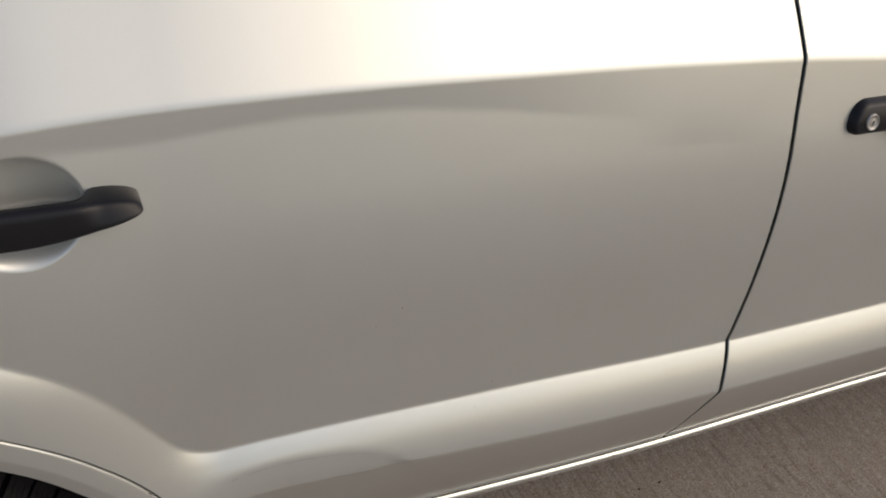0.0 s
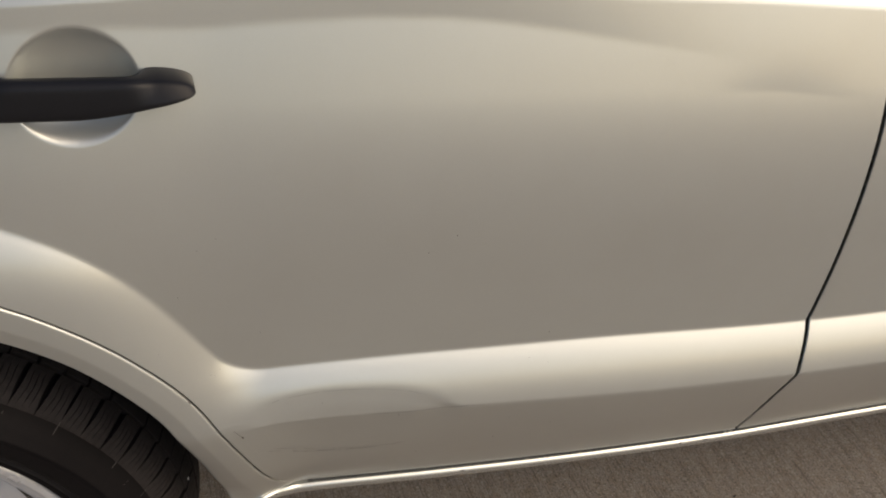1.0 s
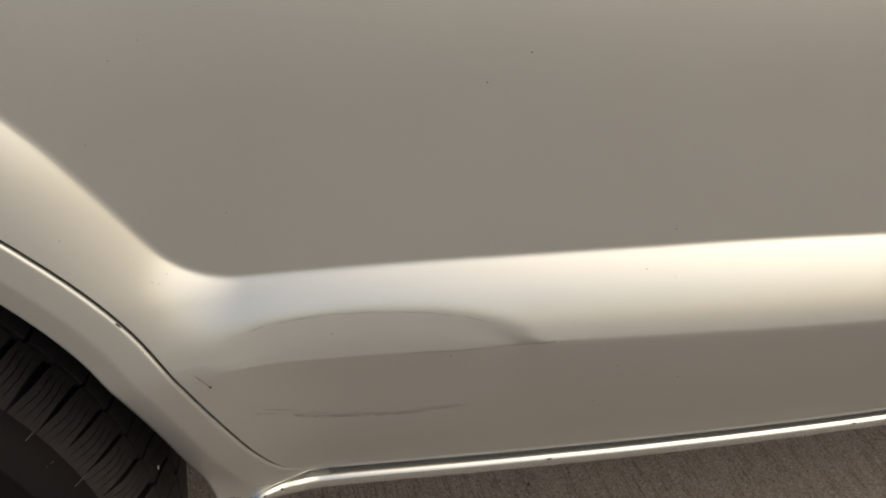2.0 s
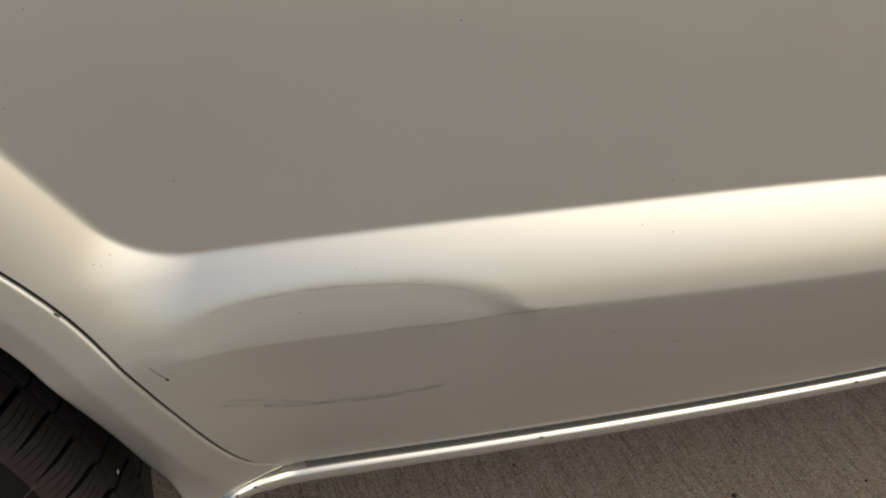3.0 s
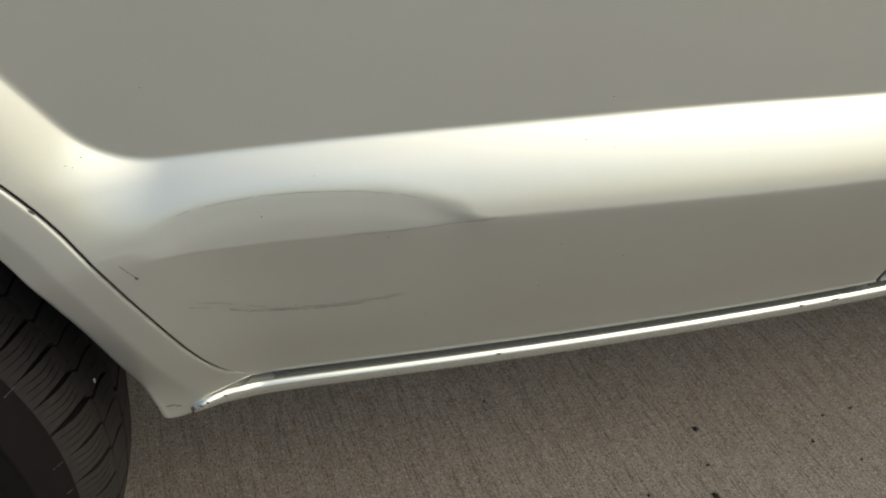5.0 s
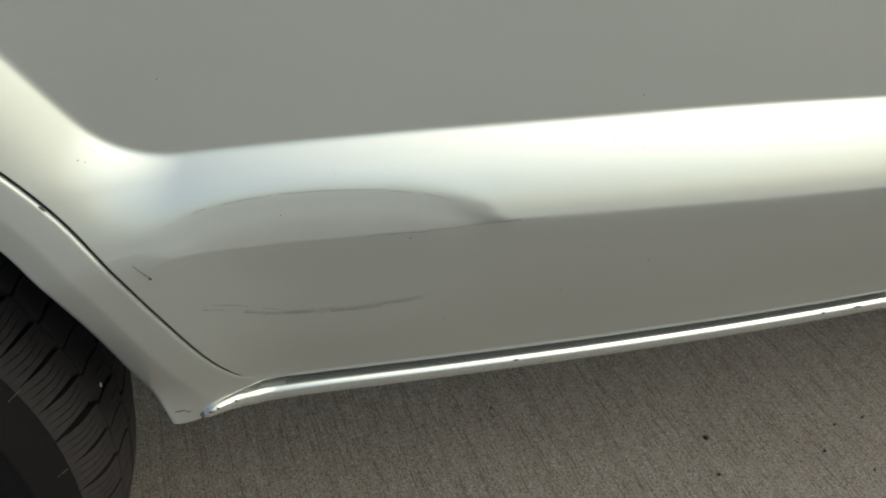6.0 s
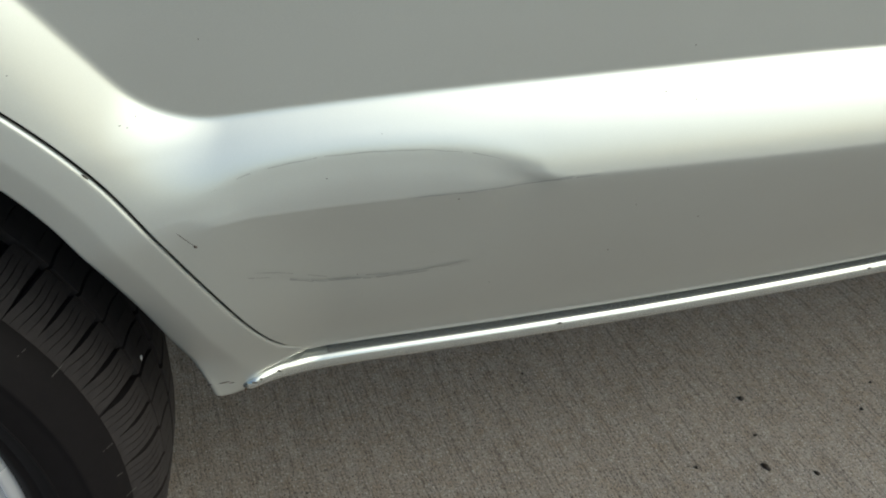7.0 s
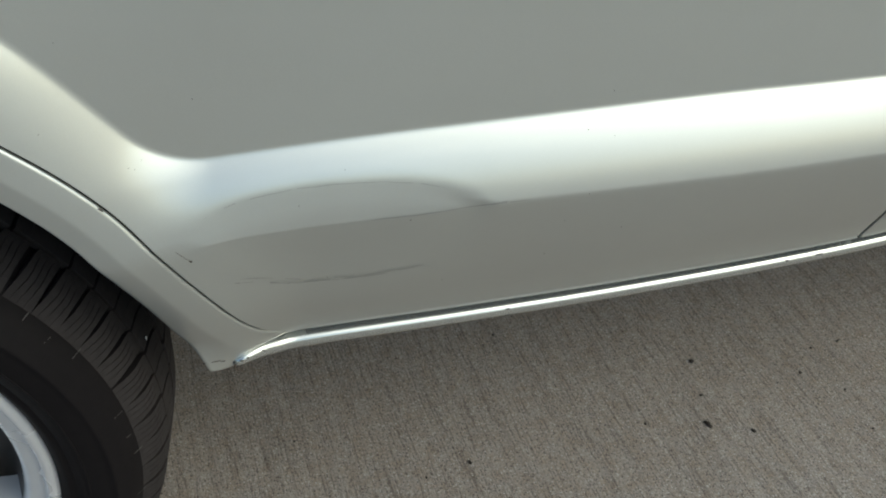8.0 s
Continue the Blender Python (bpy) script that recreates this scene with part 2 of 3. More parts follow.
def side_y(x, z):
    """The side with the dent's rim rounded off."""
    if -0.27 < x < -0.04 and 0.47 < z < 0.534:
        r = (0.0062 + 0.0048 * smooth01((-0.185 - x) / 0.04)) * smooth01((-0.045 - x) / 0.016) * smooth01((0.534 - z) / 0.008) * max(smooth01((z - fold_z(x) - 0.001) / 0.008), 0.7 * smooth01((-0.208 - x) / 0.02))
        if r > 1e-4:
            return sum(w * spread_y(x, z + r * k / 3) for k, w in zip(range(-3, 4), (1, 2, 3, 4, 3, 2, 1))) / 16
    return spread_y(x, z)


def spread_y(x, z):
    """Below its fold the dent spreads out sideways into the sound panel."""
    if -0.30 < x < 0.0 and 0.36 < z < fold_z(x):
        r = min(0.036, 0.9 * (fold_z(x) - z))
        off = sum(w * (sharp_y(x + r * k / 3, z) - sharp_y(x + r * k / 3, z, False)) for k, w in zip(range(-3, 4), (1, 2, 3, 4, 3, 2, 1))) / 16
        return sharp_y(x, z, False) + off
    return sharp_y(x, z)


def sharp_y(x, z, hurt=True):
    y = skin_y(z)
    deep = dent(x) if hurt else 0.0
    zs = shoulder_z(x)
    # undercut strip under the shoulder, with the wavy dents along its lower edge
    zw = wave_z(x)
    fade = 1 - smooth01((x + 0.12) / 0.32)
    t = min(z, zs) - zw
    if t > 0:
        y -= fade * 0.12 * (t * t / 0.012 if t < 0.006 else t - 0.003)
    t = z - lerp_table(x, [(0.10, 0.7475), (0.19, 0.7472), (0.245, 0.7412), (0.28, 0.7390)])
    if t > 0 and 0.02 < x < 0.36:
        y -= 0.07 * 0.018 * (1 - math.exp(-t * t / (t + 0.0025) / 0.018)) * math.exp(-((x - 0.195) / 0.055) ** 2)
    # hollow behind the pull handle
    u = (x + 0.3185) / 0.0372
    if abs(u) < 1:
        half = 0.0352 * math.sqrt(1 - u * u)
        up, down = 0.7632 + half - z, z - 0.7632 + half
        if up > 0 and down > 0:
            up, down = 0.62 * up * up / (up + 0.0016), 1.15 * down * down / (down + 0.004)
            y += -soft_max(-up, -down, 0.008) if min(up, down) > 0.004 else min(up, down)
    # shoulder
    t = z - zs
    if t > 0:
        y += 0.50 * (t * t / 0.012 if t < 0.006 else t - 0.003)
    # crease, flare and arch
    sh = crease_z(x) - z
    ze = edge_z(x) + deep
    sh = min(sh, crease_z(x) - ze)
    reach = 0.3885 + 0.0270 * smooth01((z - 0.54) / 0.14)
    sa = reach - math.hypot(x - WHEEL_X, z - WHEEL_R)
    s = soft_max(sh, sa, 0.022)
    s = soft_max(s, front_arch(x, z), 0.022)
    back = smooth01((-0.23 - x) / 0.13)
    y -= rise(x, s) * (1 - 0.25 * back) + 0.006 * back
    # tuck under the lower edge; the dent dies out downwards
    ze0 = edge_z(x)
    if z < ze:
        toe = smooth01((-0.15 - x) / 0.08)
        low = bottom_z(x) - 0.016 * toe
        foot = 0.002 - 0.010 * toe

        def tucked(top, start):
            w = (top - z) / (top - low)
            bend = 0.24 + 0.02 * smooth01((x + 0.10) / 0.28)
            w = (1 - bend) * w + bend * w * w
            k = soft / (top - low)
            return start + (foot - start) * max(0.0, w - k * (1 - math.exp(-max(0.0, w) / k))) / (1 - k * (1 - math.exp(-1 / k)))

        soft = 0.0024 + 0.012 * smooth01(deep / 0.018)
        hit = tucked(ze, y)
        if ze > ze0 + 1e-5:
            zo = fold_z(x)
            fold = 0.31 * smooth01(deep / 0.018)
            if z > zo:
                hit -= fold * (ze - z)
            else:
                hit -= fold * (ze - zo) * max(0.0, z - low) / (zo - low)
            if z < ze0:
                full = y - (rise(x, soft_max(crease_z(x) - ze0, sa, 0.022)) - rise(x, s))
                b = smooth01((z - 0.370) / 0.110)
                hit = tucked(ze0, full) * (1 - b) + hit * b
        y = hit
    # shallow valley along the top of the dent
    if deep > 0:
        y += 0.0006 * smooth01(deep / 0.016) * smooth01((x + 0.232) / 0.03) * math.exp(-((z - ze + 0.0065) / 0.0042) ** 2)
    return y


def rear_gap_x(z):
    """Rear edge of the rear door: round the wheel arch, then straight up."""
    return smooth_table(z - 0.0014 * smooth01((z - 0.36) / 0.05), [(0.340, -0.1480), (0.3588, -0.1635), (0.3733, -0.1773), (0.3900, -0.1884), (0.4101, -0.1990), (0.4392, -0.2122), (0.4636, -0.2236), (0.4895, -0.2358),
                            (0.522, -0.2545), (0.549, -0.2752), (0.5847, -0.3088), (0.6116, -0.3413), (0.6318, -0.3721), (0.647, -0.402), (0.661, -0.426), (0.68, -0.43)], 0.012)


def front_gap_x(z):
    return smooth_table(z, [(0.32, 0.312), (0.340, 0.3075), (0.42, 0.2905), (0.45, 0.2868), (0.475, 0.2855), (0.4925, 0.2876), (0.507, 0.2930), (0.5195, 0.2950), (0.542, 0.2960), (0.59, 0.2970),
                          (0.657, 0.2945), (0.717, 0.2938), (0.755, 0.2920), (0.8055, 0.2920), (0.826, 0.2915), (0.842, 0.2905), (0.93, 0.283)], 0.018)


def z_rows(fine):
    pts = []
    for a, b, n in ((0.0, 0.0054, 6), (0.0054, 0.16, 58 * fine), (0.16, 0.34, 120 * fine), (0.34, 0.60, 84 * fine), (0.60, 0.86, 130 * fine), (0.86, 1.0, 10 * fine)):
        n = max(3, int(n))
        pts += [a + (b - a) * i / n for i in range(n)]
    return pts + [1.0]


def side_panel(name, left, right, cols, parent, fine=1.0, top=BELT, bottom=bottom_z, flip=None, label="", mat=None, dense=True):
    """A panel between two edges x(z); its rim is folded inwards."""
    rows = []
    if dense:
        columns = [0.62 * u if u < 0.42 else 0.2604 + (u - 0.42) * 0.7396 / 0.58 for u in [i / cols for i in range(cols + 1)]]
    else:
        columns = [(i / cols) ** 2.2 for i in range(cols + 1)]
    columns[1:1] = [0.0006]
    columns[-1:-1] = [0.9992]
    for v in z_rows(fine):
        ends = []
        for edge, guess in ((left, -0.2), (right, 0.3)):
            x = guess
            for _ in range(6):
                z = bottom(x) + v * (top - bottom(x))
                x = edge(z)
            ends.append(x)
        row = []
        for u in columns:
            x = ends[0] + (ends[1] - ends[0]) * u
            z = bottom(x) + v * (top - bottom(x))
            row.append((x, side_y(x, z) - 0.0012 * smooth01((x + 0.172) / 0.035) * max(0.0, 1 - v / 0.0030), z))
        rows.append(row)

    def fold(p, dx, dz):
        return [(p[0] + dx * a, p[1] + b, p[2] + dz * a) for a, b in ((0.0003, 0.0003), (0.0005, 0.0010), (-0.0030, 0.0024), (-0.0030, 0.016))]

    out = []
    for row in rows:
        out.append([*reversed(fold(row[0], -1, 0)), *row, *fold(row[-1], 1, 0)])
    first = out[0]
    hem = [[(p[0], p[1] + b, p[2] - a) for p in first] for a, b in ((0.0, 0.020), (0.0012, 0.0030), (0.0010, 0.0006))]
    out = hem + out
    if flip is not None:
        out = [[(x, flip - y, z) for x, y, z in row] for row in out]
    bm = bmesh.new()
    add_grid(bm, out)
    if flip is not None:
        bmesh.ops.reverse_faces(bm, faces=bm.faces[:])
    return part(name, bm, mat or PAINT, parent, label)


# ---- ground ----
bm = bmesh.new()
rings = [[(r * math.cos(a), r * math.sin(a), 0) for a in [i * math.tau / 48 for i in range(48)]] for r in (0.001, 2, 8, 40, 200, 1500)]
add_grid(bm, rings, close_u=True)
ground = part("ground", bm, CONCRETE, None)
tagged(ground, "grey-brown broom-finished concrete slab with dark specks", "ground", kind="structure")

# ---- the car ----
car = new("car")
car.location = (0, 0, 0)
tagged(car, "silver-beige metallic car with a dented rear door, parked on concrete", "car")

rear_door = side_panel("rear_door", lambda z: rear_gap_x(z), lambda z: front_gap_x(z) - GAP / 2, 400, car, 1.0,
                       label="silver rear door with a long crease, creased dent and scuffs")
front_door = side_panel("front_door", lambda z: front_gap_x(z) + GAP / 2, lambda z: 1.36, 150, car, 0.8, dense=False)


def arch_outer(deg):
    """Radius of the flange's outer edge, a gap's width from the door."""
    a = radians(deg)
    lo, hi = 0.32, 0.3725
    for _ in range(18):
        r = (lo + hi) / 2
        if WHEEL_X + r * math.cos(a) < rear_gap_x(WHEEL_R + r * math.sin(a)):
            lo = r
        else:
            hi = r
    return lo - 0.0031 * smooth01((deg - 10.2) / 3.0)


def arch_inner(deg):
    return smooth_table(deg, [(7, 0.3165), (9.2, 0.3160), (13.7, 0.3140), (16, 0.3145), (21.6, 0.3156), (28.6, 0.3203), (34.3, 0.3248), (36.6, 0.3285), (39.1, 0.3304), (42, 0.3335), (47.3, 0.3357), (49.2, 0.3375), (56.9, 0.3424), (63.1, 0.3440), (190, 0.344)], 3.0) - 0.0019 * smooth01((deg - 12) / 10)


def toe_angle(r):
    """Lower end of the flange: a rounded foot, then a cut edge along the sill."""
    return lerp_table(r, [(0.310, 10.0), (0.3145, 9.2), (0.318, 8.4), (0.323, 7.9), (0.3305, 7.55), (0.3345, 8.3), (0.3380, 9.45), (0.345, 9.85), (0.372, 9.8)])


def build_quarter():
    bm = bmesh.new()
    rows = []
    for i in range(241):
        deg = 9.8 + (188 - 9.8) * (i / 240) ** 1.25
        ri, ro = arch_inner(deg), arch_outer(deg)
        row = []
        pts = []
        for k in range(25):
            r = ri + (ro - ri) * k / 24
            a = radians(deg + (toe_angle(r) - 9.8) * max(0.0, 1 - (deg - 9.8) / 4))
            x, z = WHEEL_X + r * math.cos(a), WHEEL_R + r * math.sin(a)
            inner = max(0.0, 0.5 * (ro - ri) - (r - ri))
            pts.append((x, side_y(x, z) + (0.10 * (ro - r) + 0.32 * inner * inner / (inner + 0.001)) * smooth01((deg - 9) / 8), z))
        a = radians(deg)
        x, y, z = pts[0]
        for dr, dy in ((0.010, 0.05), (0.001, 0.040), (-0.0015, 0.0045), (-0.001, 0.0012)):
            row.append((x + dr * math.cos(a), y + dy, z + dr * math.sin(a)))
        row += pts
        x, y, z = pts[-1]
        for dr, dy in ((0.0006, 0.0003), (0.0013, 0.0010), (0.0017, 0.0024), (-0.0020, 0.0040), (-0.0020, 0.016)):
            row.append((x + dr * math.cos(a), y + dy, z + dr * math.sin(a)))
        rows.append(row)
    # closed toe of the arch
    foot = rows[0]
    hem = [[(x - 0.001, y + 0.02, z - 0.0005) for x, y, z in foot], [(x, y + 0.003, z - 0.0012) for x, y, z in foot]]
    add_grid(bm, hem + rows)
    # panel above and behind the wheel
    cols = []
    for i in range(61):
        x = -1.36 + (-0.434 + 1.36) * i / 60
        c = 0.3697 ** 2 - (x - WHEEL_X) ** 2
        zb = WHEEL_R + math.sqrt(c) if c > 0 else 0.36
        zb = max(zb, 0.36)
        bow = 0.25 * max(0.0, (-0.95 - x)) ** 2
        cols.append([(x, side_y(x, zb + (BELT - zb) * v) + bow, zb + (BELT - zb) * v) for v in [k / 60 for k in range(61)]])
    add_grid(bm, list(zip(*cols)))
    return part("rear_quarter_panel", bm, PAINT, car)


quarter = build_quarter()


def wing_top(x):
    return lerp_table(x, [(1.36, 0.93), (1.6, 0.925), (2.0, 0.885), (2.4, 0.81), (2.82, 0.69)])


def build_fender():
    bm = bmesh.new()
    cols = []
    for i in range(71):
        x = 1.365 + 1.45 * i / 70
        c = 0.345 ** 2 - (x - 2.08) ** 2
        zb = max(WHEEL_R + math.sqrt(c) if c > 0 else 0.34, 0.34)
        bow = 0.22 * max(0.0, x - 2.2) ** 2
        top = wing_top(x)
        cols.append([(x, side_y(x, zb + (top - zb) * v) + bow, zb + (top - zb) * v) for v in [k / 50 for k in range(51)]])
    add_grid(bm, list(zip(*cols)))
    return part("front_wing", bm, PAINT, car)


build_fender()


# sill: a rounded flange below the doors
SILL_SHAPE = [(0.0350, -0.0067), (0.0190, -0.0081), (0.0160, -0.0087), (0.0130, -0.0094), (0.0105, -0.0100), (0.0084, -0.0107), (0.0068, -0.0114), (0.0056, -0.0122),
              (0.0047, -0.0131), (0.0041, -0.0141), (0.0038, -0.0152), (0.0038, -0.0166), (0.0042, -0.0185), (0.0050, -0.0206), (0.0063, -0.0226), (0.0084, -0.0245), (0.0125, -0.0260), (0.0350, -0.0278), (0.0950, -0.0305)]


def sill_point(x, y, z):
    """A point of the sill's section at x: the section shrinks and drops into the toe of the arch."""
    end = smooth01((-0.158 - x) / 0.045)
    zt = lerp_table(x, [(-0.216, 0.3440), (-0.208, 0.3475), (-0.196, 0.3525), (-0.180, 0.3572), (-0.162, 0.3591)]) if x < -0.162 else bottom_z(x)
    k = 1.0 - 0.62 * smooth01((-0.168 - x) / 0.050)
    return (x, k * (y - 0.003) + 0.003 - 0.0120 * end + 0.014 * smooth01((-0.199 - x) / 0.014), zt + (z + 0.0105 * end) * k)


def build_sill():
    bm = bmesh.new()
    rows = []
    n = 260
    for i in range(n + 1):
        x = -0.216 + (1.62 + 0.216) * (i / n) ** 1.6
        rows.append([sill_point(x, y, z) for y, z in SILL_SHAPE])
    add_grid(bm, rows)
    bmesh.ops.reverse_faces(bm, faces=bm.faces[:])
    return part("sill", bm, GLOSS_PAINT, car, "silver sill flange with a bright rounded edge")


sill = build_sill()

# dark backing behind the panel gaps
def seal(edge, z0, width, depth, shift):
    bm = bmesh.new()
    rows = []
    for k in range(80):
        z = z0 + (BELT - z0) * k / 79
        x = edge(z) + shift
        y = side_y(x, z) + depth
        rows.append([(x - width, y + 0.004, z), (x - width, y, z), (x + width, y, z), (x + width, y + 0.004, z)])
    add_grid(bm, rows)
    part("door_seal", bm, GAP_SEAL, car, "black rubber door seal")


seal(front_gap_x, 0.345, 0.03, 0.0075, 0.0)
seal(rear_gap_x, 0.374, 0.012, 0.0065, -0.002)


def bottom_seal(x0, x1):
    """Rubber strip along the underside of a door."""
    bm = bmesh.new()
    rows = []
    for k in range(121):
        x = x0 + (x1 - x0) * k / 120
        y, z = side_y(x, bottom_z(x)), bottom_z(x)
        rows.append([(x, y + dy, z + dz) for dy, dz in ((0.0195, 0.0), (0.0190, -0.0026), (0.0100, -0.0030), (0.0040, -0.0024), (0.0026, -0.0016), (0.0030, -0.0008))])
    add_grid(bm, rows)
    bmesh.ops.reverse_faces(bm, faces=bm.faces[:])
    part("bottom_seal", bm, GAP_SEAL, car, "black rubber strip under the door")


bottom_seal(-0.150, 0.305)
bottom_seal(0.316, 1.355)

# underbody
bm = bmesh.new()
add_box(bm, (-0.10, 0.09, 0.315), (1.70, 1.49, 0.34), 0.01)
add_box(bm, (-1.30, 0.42, 0.24), (2.6, 1.16, 0.36), 0.01)
part("underbody", bm, UNDERSEAL, car, "dusty grey underbody")


def build_liner(xc):
    bm = bmesh.new()
    lathe(bm, [(0.345, 0.0), (0.345, 0.035), (0.347, 0.12), (0.347, 0.30), (0.10, 0.33)], (xc, 0, WHEEL_R), 60, 12, 190)
    return part("wheel_arch_liner", bm, LINER, car, "black wheel arch liner")


build_liner(WHEEL_X)
build_liner(2.08)


# ---- wheels ----
TYRE_PROFILE = [(0.196, 0.010), (0.200, -0.012), (0.205, -0.0205), (0.2085, -0.0250), (0.2110, -0.0262), (0.2130, -0.0255), (0.2145, -0.0275), (0.2240, -0.0320), (0.2340, -0.0335),
                (0.2372, -0.0332), (0.2384, -0.0342), (0.2400, -0.0338), (0.2412, -0.0322), (0.2460, -0.0300),
                (0.253, -0.0235), (0.260, -0.0125), (0.267, 0.002), (0.2735, 0.020), (0.279, 0.045), (0.2835, 0.070), (0.285, 0.090), (0.2835, 0.110),
                (0.277, 0.140), (0.266, 0.160), (0.245, 0.175), (0.20, 0.145)]


def tread_point(q, lift):
    """q: metres across the tread, from the shoulder inwards. Returns radius and y."""
    ys = [-0.0318, -0.024, -0.012, 0.002, 0.022, 0.045, 0.075, 0.105, 0.140]
    rs = [0.2400, 0.2500, 0.2610, 0.2680, 0.2748, 0.2800, 0.2855, 0.2855, 0.278]
    qs = [-0.0127, 0.0, 0.0139, 0.0286, 0.049, 0.0721, 0.1021, 0.1321, 0.1677]
    return float(np.interp(q, qs, rs)) + lift, float(np.interp(q, qs, ys))


def build_wheel(xc, y_side=1.0, y_off=0.0):
    c = (0.0, 0.0, 0.0)

    def fin(bm):
        if y_side < 0:
            for v in bm.verts:
                v.co.y = -v.co.y
            bmesh.ops.reverse_faces(bm, faces=bm.faces[:])
        return bm

    # rim with lip, barrel and spokes
    bm = bmesh.new()
    lathe(bm, [(0.196, 0.012), (0.2035, -0.006), (0.2045, -0.0155), (0.2025, -0.0190), (0.1985, -0.0202), (0.1960, -0.0198), (0.1948, -0.0180), (0.1942, -0.0150), (0.1936, -0.0138),
               (0.1900, -0.0128), (0.1860, -0.0116), (0.1832, -0.0098), (0.1812, -0.0060), (0.1798, 0.0010), (0.1790, 0.0080)], c, 120)
    wheel = part("wheel", fin(bm), ALLOY, car, "silver alloy wheel with wide spokes")
    wheel.location = (xc, y_off, WHEEL_R)
    spokes = 6
    for s in range(spokes):
        bm = bmesh.new()
        base = radians(-31.5 + 360 * s / spokes)
        rows = []
        for k in range(13):
            t = k / 12
            r = 0.03 + (0.179 - 0.03) * t
            half = 0.026 + 0.006 * t + 0.017 * (max(0, t - 0.68) / 0.32) ** 2.0
            y = 0.004 - 0.012 * t
            row = []
            for w, dy in ((-1.0, 0.035), (-1.0, 0.006), (-0.86, 0.0), (0.0, -0.003), (0.86, 0.0), (1.0, 0.006), (1.0, 0.035)):
                x, z = r, w * half
                row.append((x * math.cos(base) - z * math.sin(base), y + dy, x * math.sin(base) + z * math.cos(base)))
            rows.append(row)
        add_grid(bm, rows)
        part("spoke", fin(bm), ALLOY, wheel)
    # inner barrel: dark colour instead of alloy, painting in the shade behind the spokes
    bm = bmesh.new()
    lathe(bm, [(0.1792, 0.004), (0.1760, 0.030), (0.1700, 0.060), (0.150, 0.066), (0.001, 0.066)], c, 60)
    part("rim_barrel", fin(bm), LINER, wheel, "inside of the wheel, coloured dark to stand in for shade")
    bm = bmesh.new()
    lathe(bm, [(0.001, -0.008), (0.025, -0.0075), (0.031, -0.003), (0.033, 0.02)], c, 40)
    part("centre_cap", fin(bm), ALLOY, wheel)

    bm = bmesh.new()
    lathe(bm, TYRE_PROFILE, c, 160)
    part("tyre", fin(bm), RUBBER, wheel, "worn black tyre")

    # tread blocks with lateral slots and sipes
    bm = bmesh.new()
    rng = random.Random(4)
    count = 78
    bands = [(0.000, 0.0400, 4, 0.0), (0.0445, 0.074, 2, 0.4), (0.080, 0.110, 2, 0.1), (0.116, 0.160, 3, 0.6)]
    pitch = 360 / count
    steps = 8
    for q0, q1, pieces, off in bands:
        for i in range(count):
            start = (i + off) * pitch + rng.uniform(-0.2, 0.2)
            slot = pitch * rng.uniform(0.15, 0.20)
            slant = -1.5 if q0 < 0.08 else 1.5
            for j in range(pieces):
                low, high = [], []
                for k in range(steps + 1):
                    f = k / steps
                    q = q0 + (q1 - q0) * f
                    open_slot = slot * (0.03 + 0.97 * smooth01((f - 0.14) / 0.45)) if q0 < 0.01 else slot * 0.5
                    sipe = 0.004 + 0.060 * smooth01((f - 0.15) / 0.3) * (1 - smooth01((f - 0.75) / 0.2))
                    width = pitch - open_slot
                    wave = 0.16 * math.sin(9.0 * f) * (1 if q0 < 0.01 else 0)
                    s0 = start + open_slot / 2 + width * j / pieces + (sipe if j else 0)
                    s1 = start + open_slot / 2 + width * (j + 1) / pieces - (sipe if j < pieces - 1 else 0)
                    lean = slant * f * f + (wave if 0 < j else 0)
                    lean1 = slant * f * f + (wave if j < pieces - 1 else 0)
                    rise_by = 0.0055 * (0.08 + 0.92 * smooth01((f - 0.15) / 0.45)) if q0 < 0.01 else 0.0042
                    for store, lift in ((low, -0.002), (high, rise_by)):
                        r, y = tread_point(q, lift)
                        store.append([(r * math.cos(radians(a)), y, r * math.sin(radians(a))) for a in (s0 + lean, s1 + lean1)])
                lv = [[bm.verts.new(p) for p in row] for row in low]
                hv = [[bm.verts.new(p) for p in row] for row in high]
                for k in range(steps):
                    bm.faces.new((hv[k][0], hv[k][1], hv[k + 1][1], hv[k + 1][0]))
                    bm.faces.new((lv[k][1], lv[k + 1][1], hv[k + 1][1], hv[k][1]))
                    bm.faces.new((lv[k][0], hv[k][0], hv[k + 1][0], lv[k + 1][0]))
                bm.faces.new((lv[0][0], lv[0][1], hv[0][1], hv[0][0]))
                bm.faces.new((lv[steps][0], hv[steps][0], hv[steps][1], lv[steps][1]))
    bmesh.ops.recalc_face_normals(bm, faces=bm.faces[:])
    part("tread", fin(bm), TREAD, wheel, "worn tread blocks with fine sipes", smooth=False)

    # pale rubbed ticks where the slots run out on the shoulder, a moulded line on the sidewall
    bm = bmesh.new()
    for i in range(count):
        if rng.random() < 0.5:
            continue
        a0 = i * pitch + 0.4 + rng.uniform(-0.3, 0.3)
        wide = rng.uniform(0.03, 0.08)
        q0, q1 = -0.0010 + rng.uniform(-0.002, 0.002), 0.0085 + rng.uniform(-0.005, 0.003)
        ring = []
        for q, a in ((q0, a0 - wide), (q0, a0 + wide), (q1, a0 - 0.3 + wide), (q1, a0 - 0.3 - wide)):
            r, y = tread_point(q, 0.0020)
            ring.append(bm.verts.new((r * math.cos(radians(a)), y - 0.0006, r * math.sin(radians(a)))))
        bm.faces.new(ring)
    bmesh.ops.recalc_face_normals(bm, faces=bm.faces[:])
